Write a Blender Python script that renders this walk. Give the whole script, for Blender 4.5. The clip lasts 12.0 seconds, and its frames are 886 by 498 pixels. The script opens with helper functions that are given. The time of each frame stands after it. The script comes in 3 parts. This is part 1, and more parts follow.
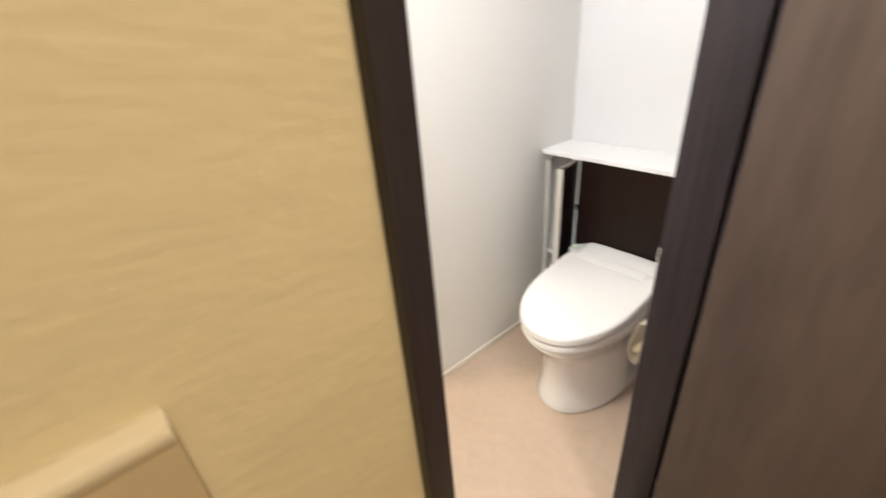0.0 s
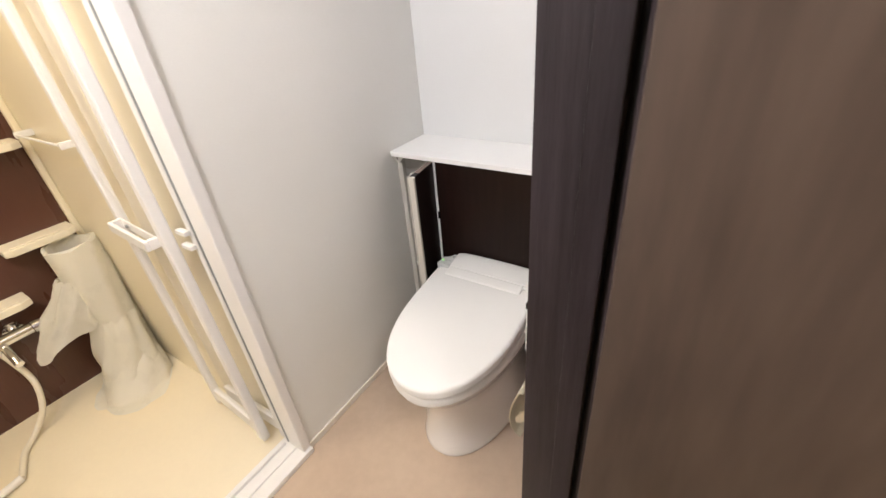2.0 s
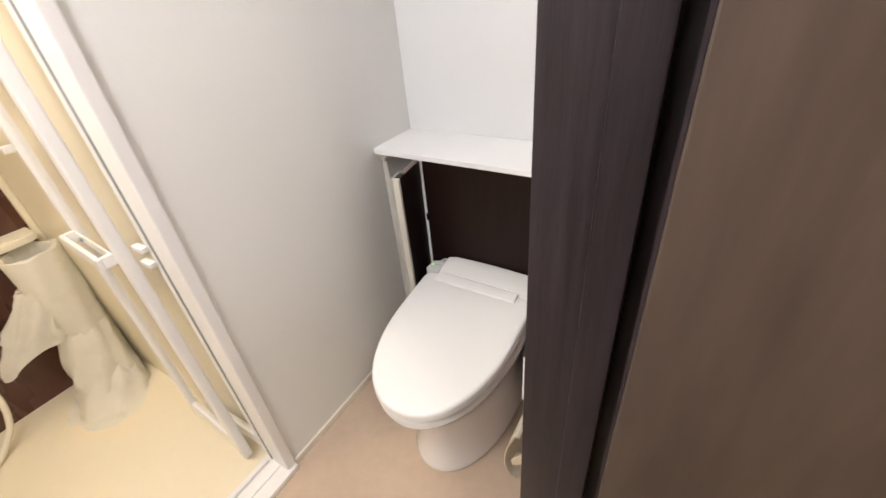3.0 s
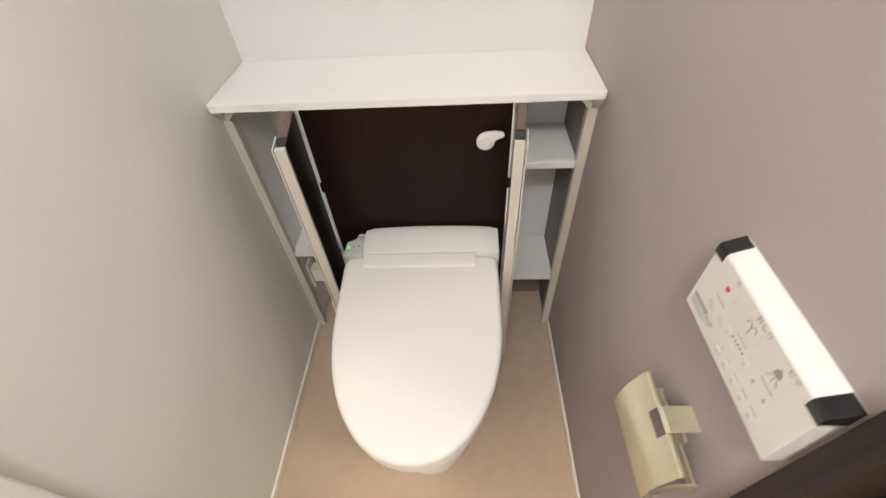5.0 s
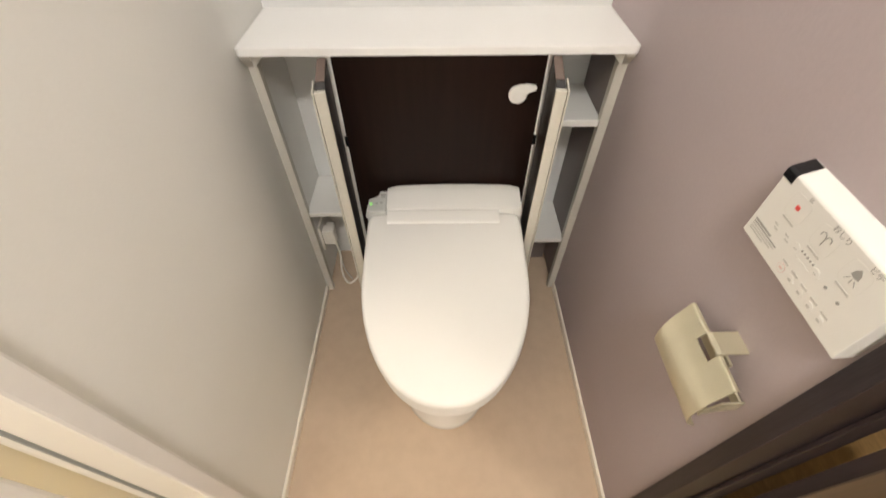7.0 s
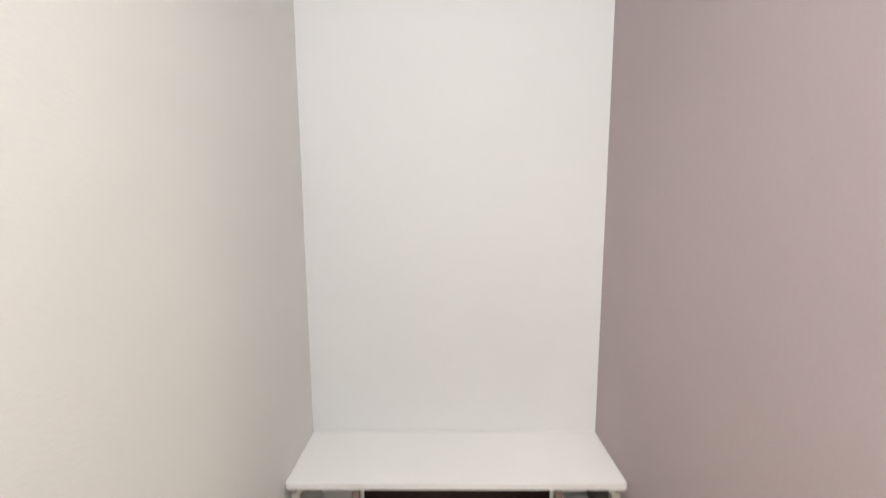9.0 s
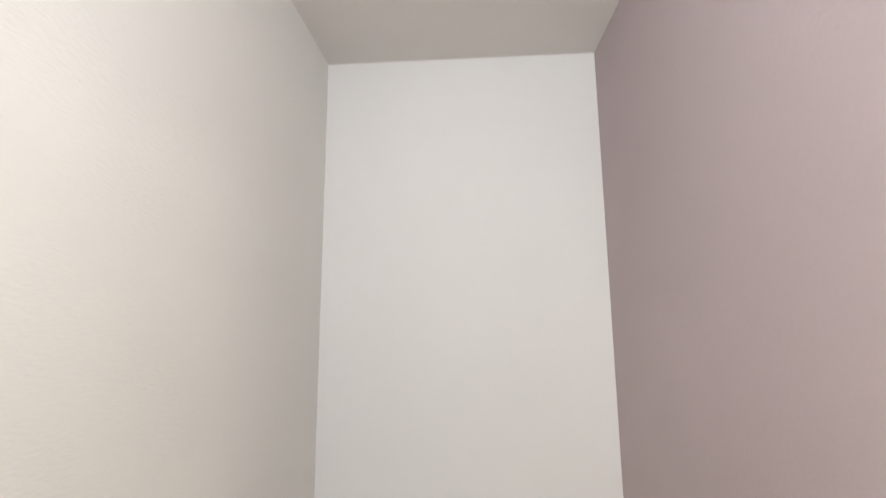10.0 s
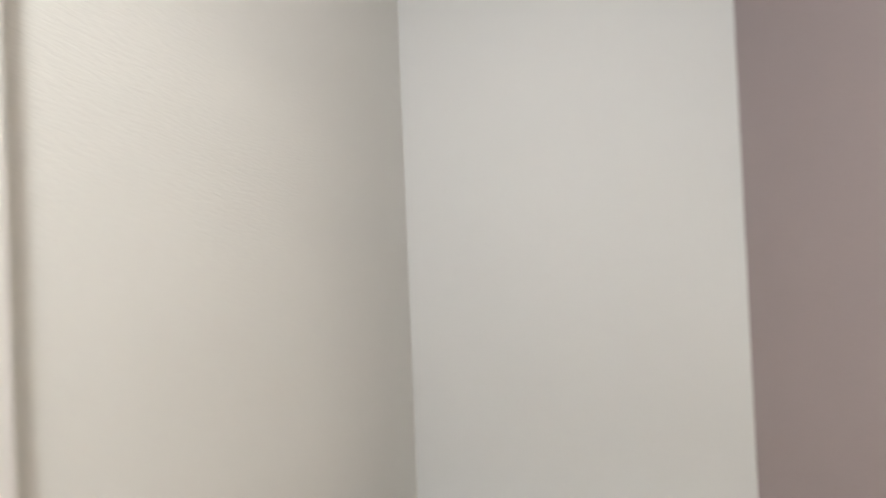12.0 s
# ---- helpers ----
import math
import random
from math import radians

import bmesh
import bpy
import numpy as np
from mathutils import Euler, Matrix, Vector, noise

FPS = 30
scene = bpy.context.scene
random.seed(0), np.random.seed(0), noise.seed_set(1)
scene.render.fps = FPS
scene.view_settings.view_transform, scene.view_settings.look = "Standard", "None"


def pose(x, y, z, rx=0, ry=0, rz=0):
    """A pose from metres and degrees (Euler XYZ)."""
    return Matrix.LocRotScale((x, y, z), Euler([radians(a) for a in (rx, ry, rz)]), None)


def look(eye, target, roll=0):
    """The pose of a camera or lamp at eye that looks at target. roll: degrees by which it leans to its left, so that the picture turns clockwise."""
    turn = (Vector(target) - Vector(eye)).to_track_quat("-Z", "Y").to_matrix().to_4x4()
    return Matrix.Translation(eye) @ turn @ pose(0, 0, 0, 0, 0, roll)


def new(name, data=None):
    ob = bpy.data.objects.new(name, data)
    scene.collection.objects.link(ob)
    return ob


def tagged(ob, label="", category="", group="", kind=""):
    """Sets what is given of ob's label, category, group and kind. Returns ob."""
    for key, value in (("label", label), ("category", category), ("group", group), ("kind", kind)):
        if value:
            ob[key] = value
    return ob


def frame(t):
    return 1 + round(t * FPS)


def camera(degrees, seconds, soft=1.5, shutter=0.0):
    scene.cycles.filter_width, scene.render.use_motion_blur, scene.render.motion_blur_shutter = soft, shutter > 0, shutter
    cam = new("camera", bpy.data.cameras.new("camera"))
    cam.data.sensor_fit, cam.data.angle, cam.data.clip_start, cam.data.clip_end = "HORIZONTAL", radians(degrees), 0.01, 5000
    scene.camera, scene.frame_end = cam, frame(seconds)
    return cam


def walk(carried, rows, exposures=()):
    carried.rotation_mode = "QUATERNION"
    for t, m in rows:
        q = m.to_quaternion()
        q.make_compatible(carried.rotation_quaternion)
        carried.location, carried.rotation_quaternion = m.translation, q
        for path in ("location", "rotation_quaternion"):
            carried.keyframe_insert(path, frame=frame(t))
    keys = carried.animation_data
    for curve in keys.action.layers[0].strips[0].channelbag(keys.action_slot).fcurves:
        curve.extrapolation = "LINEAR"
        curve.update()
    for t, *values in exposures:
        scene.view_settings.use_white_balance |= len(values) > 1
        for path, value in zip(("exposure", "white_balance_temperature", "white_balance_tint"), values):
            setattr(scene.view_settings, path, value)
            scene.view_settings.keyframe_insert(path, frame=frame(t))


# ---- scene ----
cam = camera(93.6, 12.0, shutter=0.5)
PATH = [
    (0, (1.041, -1.608, 1.292), (-0.341, -0.501, 0.362), -4.8),
    (0.4, (1.055, -1.578, 1.22), (-0.07, -0.201, 0.305), -3.4),
    (0.5, (1.049, -1.550, 1.236), (-0.019, -0.15, 0.295), -3.3),
    (0.8, (1.044, -1.516, 1.249), (0.067, -0.04, 0.317), -3.8),
    (1, (1.047, -1.504, 1.248), (0.107, 0.004, 0.332), -4.1),
    (1.2, (1.035, -1.48, 1.242), (0.107, 0.047, 0.344), -4.2),
    (1.5, (1.003, -1.431, 1.275), (0.094, 0.073, 0.319), -4.5),
    (2, (0.924, -1.274, 1.273), (-0.051, 0.127, 0.231), -5.5),
    (2.5, (0.884, -1.207, 1.279), (-0.089, 0.164, 0.196), -5.7),
    (3, (0.878, -1.17, 1.279), (-0.055, 0.208, 0.169), -5.9),
    (5, (0.506, -0.964, 1.207), (0.401, 0.405, -0.246), -4.2),
    (5.5, (0.421, -0.969, 1.196), (0.445, 0.34, -0.316), -3.1),
    (6, (0.367, -0.986, 1.167), (0.463, 0.252, -0.4), -0.7),
    (6.5, (0.384, -1.001, 1.163), (0.438, 0.226, -0.415), 0.2),
    (6.7, (0.39, -1.009, 1.163), (0.422, 0.232, -0.404), 0.2),
    (8.5, (0.376, -1.065, 1.398), (0.362, 0.846, 0.808), -0.5),
    (9, (0.369, -1.078, 1.477), (0.355, 0.905, 1.22), -0.2),
    (9.5, (0.386, -1.093, 1.494), (0.318, 0.906, 1.538), -0.4),
    (10, (0.408, -1.131, 1.503), (0.287, 0.845, 1.789), -0.5),
    (10.5, (0.412, -1.162, 1.53), (0.261, 0.778, 1.996), -0.5),
    (11, (0.423, -1.159, 1.526), (0.21, 0.768, 2.015), -0.5),
    (11.5, (0.432, -1.115, 1.489), (0.132, 0.83, 1.847), -1.6),
    (11.8, (0.422, -1.068, 1.474), (-0.004, 0.881, 1.612), -2.0),
    (12, (0.348, -1.044, 1.52), (-0.121, 0.902, 1.543), -2.4),
]
walk(cam, [(t, look(eye, target, roll)) for t, eye, target, roll in PATH],
     exposures=[(0, 0.29, 6350, 10), (0.5, 0.32, 6350, 14), (1, 0.28, 6350, 18), (1.5, 0.12, 6350, 17), (2, 0.0, 6350, 13), (3.2, 0.0, 6350, 13), (5, -0.10, 6650, 11), (5.5, -0.17, 6950, 11),
                (6, -0.09, 7000, 10), (6.5, -0.05, 7060, 10), (8.5, -0.22, 6480, 11), (9.5, -0.34, 6470, 11), (10.5, -0.50, 6530, 11), (11, -0.52, 6540, 11), (12, -0.64, 6540, 8)])

# ---- world and lamps ----
W, CEIL = 0.78, 2.23
world = bpy.data.worlds.new("world")
scene.world = world
world.use_nodes = True
world.node_tree.nodes["Background"].inputs[0].default_value = (0.6, 0.7, 0.9, 1)
world.node_tree.nodes["Background"].inputs[1].default_value = 0.05


def lamp(name, where, target, watts, colour, size, size_y=0.0):
    data = bpy.data.lights.new(name, "AREA")
    data.energy, data.color, data.size = watts, colour, size
    if size_y:
        data.shape, data.size_y = "RECTANGLE", size_y
    else:
        data.shape = "DISK"
    ob = new(name, data)
    ob.matrix_world = look(where, target)
    return ob


glow = bpy.data.lights.new("washroom_lamp", "POINT")
glow.energy, glow.color, glow.shadow_soft_size = 42.0, (0.95, 0.97, 0.98), 0.10
new("washroom_lamp", glow).location = (0.43, -1.52, 2.08)
bulb = bpy.data.lights.new("bath_lamp", "POINT")
bulb.energy, bulb.color, bulb.shadow_soft_size = 19.5, (1.0, 0.89, 0.69), 0.16
new("bath_lamp", bulb).location = (-0.55, -1.62, 1.90)
lamp("corridor_lamp", (1.60, -1.45, 2.19), (1.55, -1.45, 0.0), 14.5, (1.0, 0.93, 0.82), 0.30)


# ---- materials ----
def surface(name, colour, rough=0.5, metal=0.0, vary=0.06, coarse=3.0, fine=90.0, bump=0.05, depth=0.002,
            stretch=(1, 1, 1), spec=0.5, coat=0.0, second=None, ramp=(0.35, 0.65)):
    m = bpy.data.materials.new(name)
    m.use_nodes = True
    n, l = m.node_tree.nodes, m.node_tree.links
    b = n["Principled BSDF"]
    b.inputs["Metallic"].default_value = metal
    b.inputs["Specular IOR Level"].default_value = spec
    b.inputs["Coat Weight"].default_value = coat
    b.inputs["Coat Roughness"].default_value = 0.12
    geo = n.new("ShaderNodeNewGeometry")
    scale = n.new("ShaderNodeVectorMath")
    scale.operation = "MULTIPLY"
    scale.inputs[1].default_value = stretch
    l.new(geo.outputs["Position"], scale.inputs[0])

    def noisy(size, detail):
        t = n.new("ShaderNodeTexNoise")
        t.inputs["Scale"].default_value, t.inputs["Detail"].default_value = size, detail
        l.new(scale.outputs[0], t.inputs["Vector"])
        return t.outputs["Fac"]

    big, small = noisy(coarse, 5), noisy(fine, 3)
    mixed = n.new("ShaderNodeMath")
    mixed.operation = "MULTIPLY_ADD"
    mixed.inputs[1].default_value = 0.35
    l.new(small, mixed.inputs[0])
    half = n.new("ShaderNodeMath")
    half.operation = "MULTIPLY"
    half.inputs[1].default_value = 0.65
    l.new(big, half.inputs[0])
    l.new(half.outputs[0], mixed.inputs[2])
    tint = n.new("ShaderNodeValToRGB")
    c2 = second or tuple(min(1, c * (1 + vary)) for c in colour)
    c1 = colour if second else tuple(c * (1 - vary) for c in colour)
    tint.color_ramp.elements[0].position, tint.color_ramp.elements[1].position = ramp
    tint.color_ramp.elements[0].color, tint.color_ramp.elements[1].color = (*c1, 1), (*c2, 1)
    l.new(mixed.outputs[0], tint.inputs[0])
    l.new(tint.outputs[0], b.inputs["Base Color"])
    rr = n.new("ShaderNodeMapRange")
    rr.inputs["To Min"].default_value, rr.inputs["To Max"].default_value = max(0.03, rough - 0.06), min(1, rough + 0.06)
    l.new(big, rr.inputs["Value"])
    l.new(rr.outputs[0], b.inputs["Roughness"])
    if bump:
        k = n.new("ShaderNodeBump")
        k.inputs["Strength"].default_value, k.inputs["Distance"].default_value = bump, depth
        l.new(small, k.inputs["Height"])
        l.new(k.outputs[0], b.inputs["Normal"])
    return m


def shine(m, emission, strength):
    b = m.node_tree.nodes["Principled BSDF"]
    b.inputs["Emission Color"].default_value = (*emission, 1)
    b.inputs["Emission Strength"].default_value = strength
    return m


M_PAPER = surface("white_wallpaper", (0.785, 0.78, 0.74), 0.85, vary=0.015, fine=240, bump=0.34, depth=0.0012, stretch=(1, 0.35, 1.4), spec=0.25)
M_BACK = surface("back_wallpaper", (0.765, 0.765, 0.755), 0.85, vary=0.012, fine=160, bump=0.25, depth=0.001, spec=0.25)
M_MAUVE = surface("mauve_wallpaper", (0.445, 0.378, 0.386), 0.8, vary=0.03, fine=150, bump=0.3, depth=0.001, spec=0.3)
M_CEIL = surface("ceiling_paper", (0.76, 0.74, 0.71), 0.9, vary=0.015, fine=150, bump=0.2, depth=0.001, spec=0.2)
M_HALL = surface("corridor_wallpaper", (0.60, 0.485, 0.285), 0.75, vary=0.03, coarse=6, fine=55, bump=0.42, depth=0.0024, stretch=(1, 1, 6.5), spec=0.3)
M_FLOOR = surface("vinyl_floor", (0.50, 0.382, 0.284), 0.42, coarse=3.5, fine=28, bump=0.03, second=(0.568, 0.440, 0.330), spec=0.25)
M_HALLFLOOR = surface("corridor_floor_wood", (0.38, 0.26, 0.13), 0.35, vary=0.2, coarse=10, fine=80, stretch=(6, 1, 1))
M_BASE = surface("baseboard_vinyl", (0.80, 0.74, 0.64), 0.45, vary=0.03)
# wood grain whose second tone is purplish, to carry the frame's bluish sheen
M_DARK = surface("dark_wood_frame", (0.014, 0.0095, 0.0092), 0.38, coarse=9, fine=120, bump=0.15, depth=0.0006, stretch=(9, 9, 0.35),
                 second=(0.037, 0.0265, 0.0300), spec=0.30)
M_LEAF = surface("brown_wood_leaf", (0.064, 0.0445, 0.035), 0.40, coarse=1.1, fine=9, bump=0.04, depth=0.0004, stretch=(5.0, 5.0, 0.7),
                 second=(0.116, 0.081, 0.062), spec=0.34, ramp=(0.36, 0.64))
M_PANEL = surface("dark_laminate", (0.0120, 0.0058, 0.0045), 0.30, coarse=8, fine=110, bump=0.05, depth=0.0005, stretch=(8, 8, 0.4),
                  second=(0.0165, 0.0082, 0.0062), spec=0.16)
M_BROWNEDGE = surface("brown_laminate_edge", (0.16, 0.11, 0.09), 0.5, vary=0.1)
M_COUNTER = surface("white_counter", (0.90, 0.89, 0.87), 0.32, vary=0.01, bump=0.02)
M_CARCASS = surface("cream_melamine", (0.60, 0.575, 0.52), 0.42, vary=0.02, bump=0.02)
M_SIDE = surface("grey_brown_board", (0.19, 0.155, 0.15), 0.5, vary=0.04)
M_SHELF = surface("white_melamine", (0.82, 0.81, 0.78), 0.4, vary=0.012, bump=0.02)
M_ALU = surface("champagne_aluminium_paint", (0.62, 0.59, 0.52), 0.40, vary=0.03, bump=0.02)
M_STRIP = surface("silver_edge_strip", (0.86, 0.85, 0.83), 0.3, metal=0.1, vary=0.03)
M_CERAMIC = surface("white_ceramic", (0.86, 0.84, 0.81), 0.10, vary=0.008, bump=0.0, coat=0.5)
M_LID = surface("white_lid_plastic", (0.80, 0.785, 0.755), 0.50, vary=0.008, fine=260, bump=0.015, spec=0.16)
M_SILVER = surface("silver_panel", (0.62, 0.62, 0.60), 0.4, metal=0.0, vary=0.04)
M_GREY = surface("grey_print", (0.32, 0.31, 0.29), 0.6, vary=0.05, bump=0)
M_PALEGREY = surface("pale_grey_print", (0.52, 0.50, 0.47), 0.6, vary=0.04, bump=0)
M_RIM = surface("button_outline_print", (0.74, 0.72, 0.68), 0.5, vary=0.02, bump=0)
M_RED = surface("red_print", (0.75, 0.07, 0.06), 0.5, vary=0.05, bump=0)
M_PINK = surface("pale_pink_print", (0.72, 0.52, 0.48), 0.5, vary=0.05, bump=0)
M_BLACK = surface("black_gloss_plastic", (0.012, 0.011, 0.013), 0.18, vary=0.2)
M_REMOTE = surface("remote_white_plastic", (0.79, 0.77, 0.735), 0.35, vary=0.01, bump=0.02)
M_STEEL = surface("brushed_champagne_steel", (0.76, 0.71, 0.54), 0.34, metal=0.70, vary=0.06, fine=300, bump=0.05, depth=0.0004, stretch=(1, 6, 1))
M_CHROME = surface("chrome", (0.82, 0.82, 0.82), 0.09, metal=1.0, vary=0.02, bump=0)
M_MIRROR = surface("mirror_silver", (0.9, 0.9, 0.9), 0.04, metal=1.0, vary=0.0, bump=0)
M_BRASS = surface("satin_brass", (0.62, 0.52, 0.34), 0.2, metal=1.0, vary=0.05, bump=0)
M_BATHWALL = surface("cream_bath_panel", (0.82, 0.74, 0.56), 0.33, vary=0.015, bump=0.02)
M_BATHDARK = surface("dark_brown_bath_panel", (0.085, 0.033, 0.021), 0.28, coarse=4, fine=40, stretch=(3, 3, 0.5), second=(0.098, 0.040, 0.026), bump=0.04)
M_BATHFLOOR = surface("cream_bath_floor", (0.82, 0.73, 0.55), 0.45, vary=0.02, fine=60, bump=0.25, depth=0.0012)
M_BATHSHELF = surface("cream_bath_shelf", (0.82, 0.75, 0.60), 0.35, vary=0.02)
M_FRAME = surface("white_bath_frame", (0.82, 0.80, 0.77), 0.35, vary=0.012, bump=0.02)
M_GASKET = surface("grey_gasket", (0.30, 0.31, 0.30), 0.5, vary=0.05)


def see_through(name, colour, rough, clear, back=0.3):
    """Thin plastic: part of the light goes straight through, part is scattered to both sides."""
    m = surface(name, colour, rough, vary=0.02, coarse=14, fine=60, bump=0.2, depth=0.002)
    n, l = m.node_tree.nodes, m.node_tree.links
    t, d, a, b = n.new("ShaderNodeBsdfTransparent"), n.new("ShaderNodeBsdfTranslucent"), n.new("ShaderNodeMixShader"), n.new("ShaderNodeMixShader")
    d.inputs[0].default_value = (*colour, 1)
    a.inputs[0].default_value, b.inputs[0].default_value = back, clear
    l.new(n["Principled BSDF"].outputs[0], a.inputs[1])
    l.new(d.outputs[0], a.inputs[2])
    l.new(a.outputs[0], b.inputs[1])
    l.new(t.outputs[0], b.inputs[2])
    l.new(b.outputs[0], n["Material Output"].inputs["Surface"])
    return m


M_ACRYL = see_through("frosted_acrylic", (0.95, 0.93, 0.88), 0.35, 0.90)
M_SHEET = see_through("clear_plastic_sheet", (0.95, 0.93, 0.85), 0.28, 0.17, 0.40)
M_HOSE = surface("cream_hose", (0.78, 0.72, 0.60), 0.35, vary=0.03)
M_PLUG = surface("white_plug_plastic", (0.82, 0.79, 0.72), 0.4, vary=0.02)
M_SWITCH = surface("beige_switch_plastic", (0.45, 0.34, 0.19), 0.4, vary=0.03)
# paler copy of the switch plastic, for the plate's lit top edge
M_LITRIM = surface("lit_edge_beige_plastic", (0.64, 0.53, 0.35), 0.4, vary=0.03)
M_GREEN = shine(surface("green_indicator", (0.15, 0.7, 0.1), 0.4, bump=0), (0.25, 1.0, 0.12), 1.6)


# ---- builders ----
def finish(name, bm, materials, smooth=False):
    bmesh.ops.recalc_face_normals(bm, faces=bm.faces)
    me = bpy.data.meshes.new(name)
    bm.to_mesh(me)
    bm.free()
    for m in materials if isinstance(materials, (list, tuple)) else [materials]:
        me.materials.append(m)
    if smooth:
        me.polygons.foreach_set("use_smooth", [True] * len(me.polygons))
        me.set_sharp_from_angle(angle=radians(40))
    return me


def part(name, bm, material, parent, label="", smooth=False):
    ob = new(name, finish(name, bm, material, smooth))
    ob.parent = parent
    if label:
        ob["label"] = label
    return ob


def thing(name, label, category, group="", at=(0, 0, 0)):
    ob = new(name)
    ob.empty_display_size = 0.05
    ob.location = at
    return tagged(ob, label, category, group)


def structure(name, bm, material, label, category, smooth=False):
    return tagged(new(name, finish(name, bm, material, smooth)), label, category, kind="structure")


def box(bm, x0, x1, y0, y1, z0, z1, bevel=0.0, seg=2):
    made = bmesh.ops.create_cube(bm, size=1.0)["verts"]
    for v in made:
        v.co = Vector(((x0 + x1) / 2 + v.co.x * (x1 - x0), (y0 + y1) / 2 + v.co.y * (y1 - y0), (z0 + z1) / 2 + v.co.z * (z1 - z0)))
    if bevel:
        edges = list({e for v in made for e in v.link_edges})
        bmesh.ops.bevel(bm, geom=edges, offset=bevel, segments=seg, affect="EDGES", profile=0.6)
    return bm


def boxes(*rows, bevel=0.0):
    bm = bmesh.new()
    for r in rows:
        box(bm, *r, bevel=bevel)
    return bm


def block(*r, bevel=0.0, seg=2):
    return box(bmesh.new(), *r, bevel=bevel, seg=seg)


def loft(rings, caps=True, closed=True):
    bm = bmesh.new()
    made = [[bm.verts.new(p) for p in ring] for ring in rings]
    n = len(rings[0])
    for a, b in zip(made, made[1:]):
        for i in range(n if closed else n - 1):
            bm.faces.new((a[i], a[(i + 1) % n], b[(i + 1) % n], b[i]))
    if caps:
        bm.faces.new(made[0][::-1])
        bm.faces.new(made[-1])
    return bm


def prism(points, axis, lo, hi, bevel=0.0):
    """A flat outline of (u, v) drawn out along an axis: x takes (y, z), y takes (x, z), z takes (x, y)."""
    put = {"x": lambda u, v, w: (w, u, v), "y": lambda u, v, w: (u, w, v), "z": lambda u, v, w: (u, v, w)}[axis]
    bm = loft([[put(u, v, w) for u, v in points] for w in (lo, hi)])
    if bevel:
        bmesh.ops.bevel(bm, geom=bm.edges[:], offset=bevel, segments=2, affect="EDGES", profile=0.6)
    return bm


def tube(points, radius, sides=10, ends=True):
    pts = [Vector(p) for p in points]
    rings = []
    up = Vector((0.12, 0.31, 0.94)).normalized()
    for i, p in enumerate(pts):
        way = (pts[min(i + 1, len(pts) - 1)] - pts[max(i - 1, 0)]).normalized()
        a = way.cross(up)
        a = a.normalized() if a.length > 1e-3 else way.orthogonal().normalized()
        b = way.cross(a)
        r = radius[i] if isinstance(radius, (list, tuple)) else radius
        rings.append([tuple(p + r * (math.cos(t) * a + math.sin(t) * b)) for t in (2 * math.pi * k / sides for k in range(sides))])
    return loft(rings, ends)


def curve_points(knots, steps=8):
    """A smooth line through the knots."""
    k = [Vector(p) for p in knots]
    k = [2 * k[0] - k[1]] + k + [2 * k[-1] - k[-2]]
    out = []
    for i in range(1, len(k) - 2):
        for s in range(steps):
            t = s / steps
            out.append(0.5 * ((2 * k[i]) + (k[i + 1] - k[i - 1]) * t + (2 * k[i - 1] - 5 * k[i] + 4 * k[i + 1] - k[i + 2]) * t * t
                              + (3 * k[i] - k[i - 1] - 3 * k[i + 1] + k[i + 2]) * t ** 3))
    return out + [k[-2]]


# ---- setting: washroom with toilet recess ----
R0 = -0.852          # the mauve wall ends here, at the door frame
JL = -1.484          # other side of the door opening
BACKY = -2.45        # far end of the washroom, behind the camera
structure("floor", boxes((0.0, 0.80, BACKY, 0.0, -0.05, 0.0)), M_FLOOR, "beige mottled vinyl floor of the toilet room", "floor")
structure("floor_corridor", boxes((0.80, 2.05, -3.4, 1.2, -0.05, -0.004)), M_HALLFLOOR, "brown wooden corridor floor", "floor")
structure("ceiling", boxes((-0.06, 0.87, BACKY, 0.06, CEIL, CEIL + 0.05)), M_CEIL, "plain off-white papered ceiling", "ceiling")
structure("ceiling_corridor", boxes((0.87, 2.05, -3.4, 1.2, CEIL, CEIL + 0.05)), M_CEIL, "plain off-white corridor ceiling", "ceiling")
structure("wall_back", boxes((-0.06, 0.87, 0.0, 0.06, -0.05, CEIL)), M_BACK, "plain white papered back wall", "wall")
structure("wall_left", boxes((-0.05, 0.0, -0.868, 0.0, -0.05, CEIL), (-0.05, 0.0, -1.545, -0.868, 1.79, CEIL), (-0.05, 0.0, BACKY, -1.545, -0.05, CEIL)),
          M_PAPER, "off-white embossed wallpaper wall beside the bath", "wall")
structure("wall_south", boxes((-0.05, 0.87, BACKY - 0.06, BACKY, -0.05, CEIL)), M_PAPER, "plain off-white end wall", "wall")


def two_sided(bm, axis_min):
    for f in bm.faces:
        f.normal_update()
        f.material_index = 1 if f.normal.x > 0.5 and f.calc_center_median().x > axis_min else 0
    return bm


structure("wall_right", two_sided(boxes((W, 0.866, R0, 0.0, -0.05, CEIL), (W, 0.866, JL - 0.018, R0, 2.03, CEIL), (W, 0.866, BACKY, JL - 0.018, -0.05, CEIL)), 0.85),
          [M_MAUVE, M_HALL], "mauve papered wall, beige textured paper on its corridor side", "wall")
structure("wall_corridor", boxes((2.0, 2.06, -3.4, 1.2, -0.05, CEIL), (0.866, 2.0, 1.14, 1.2, -0.05, CEIL), (0.78, 2.0, -3.46, -3.4, -0.05, CEIL),
                                 (0.80, 0.866, -3.4, BACKY, -0.05, CEIL), (0.80, 0.866, 0.06, 1.2, -0.05, CEIL)), M_HALL, "beige textured corridor walls", "wall")
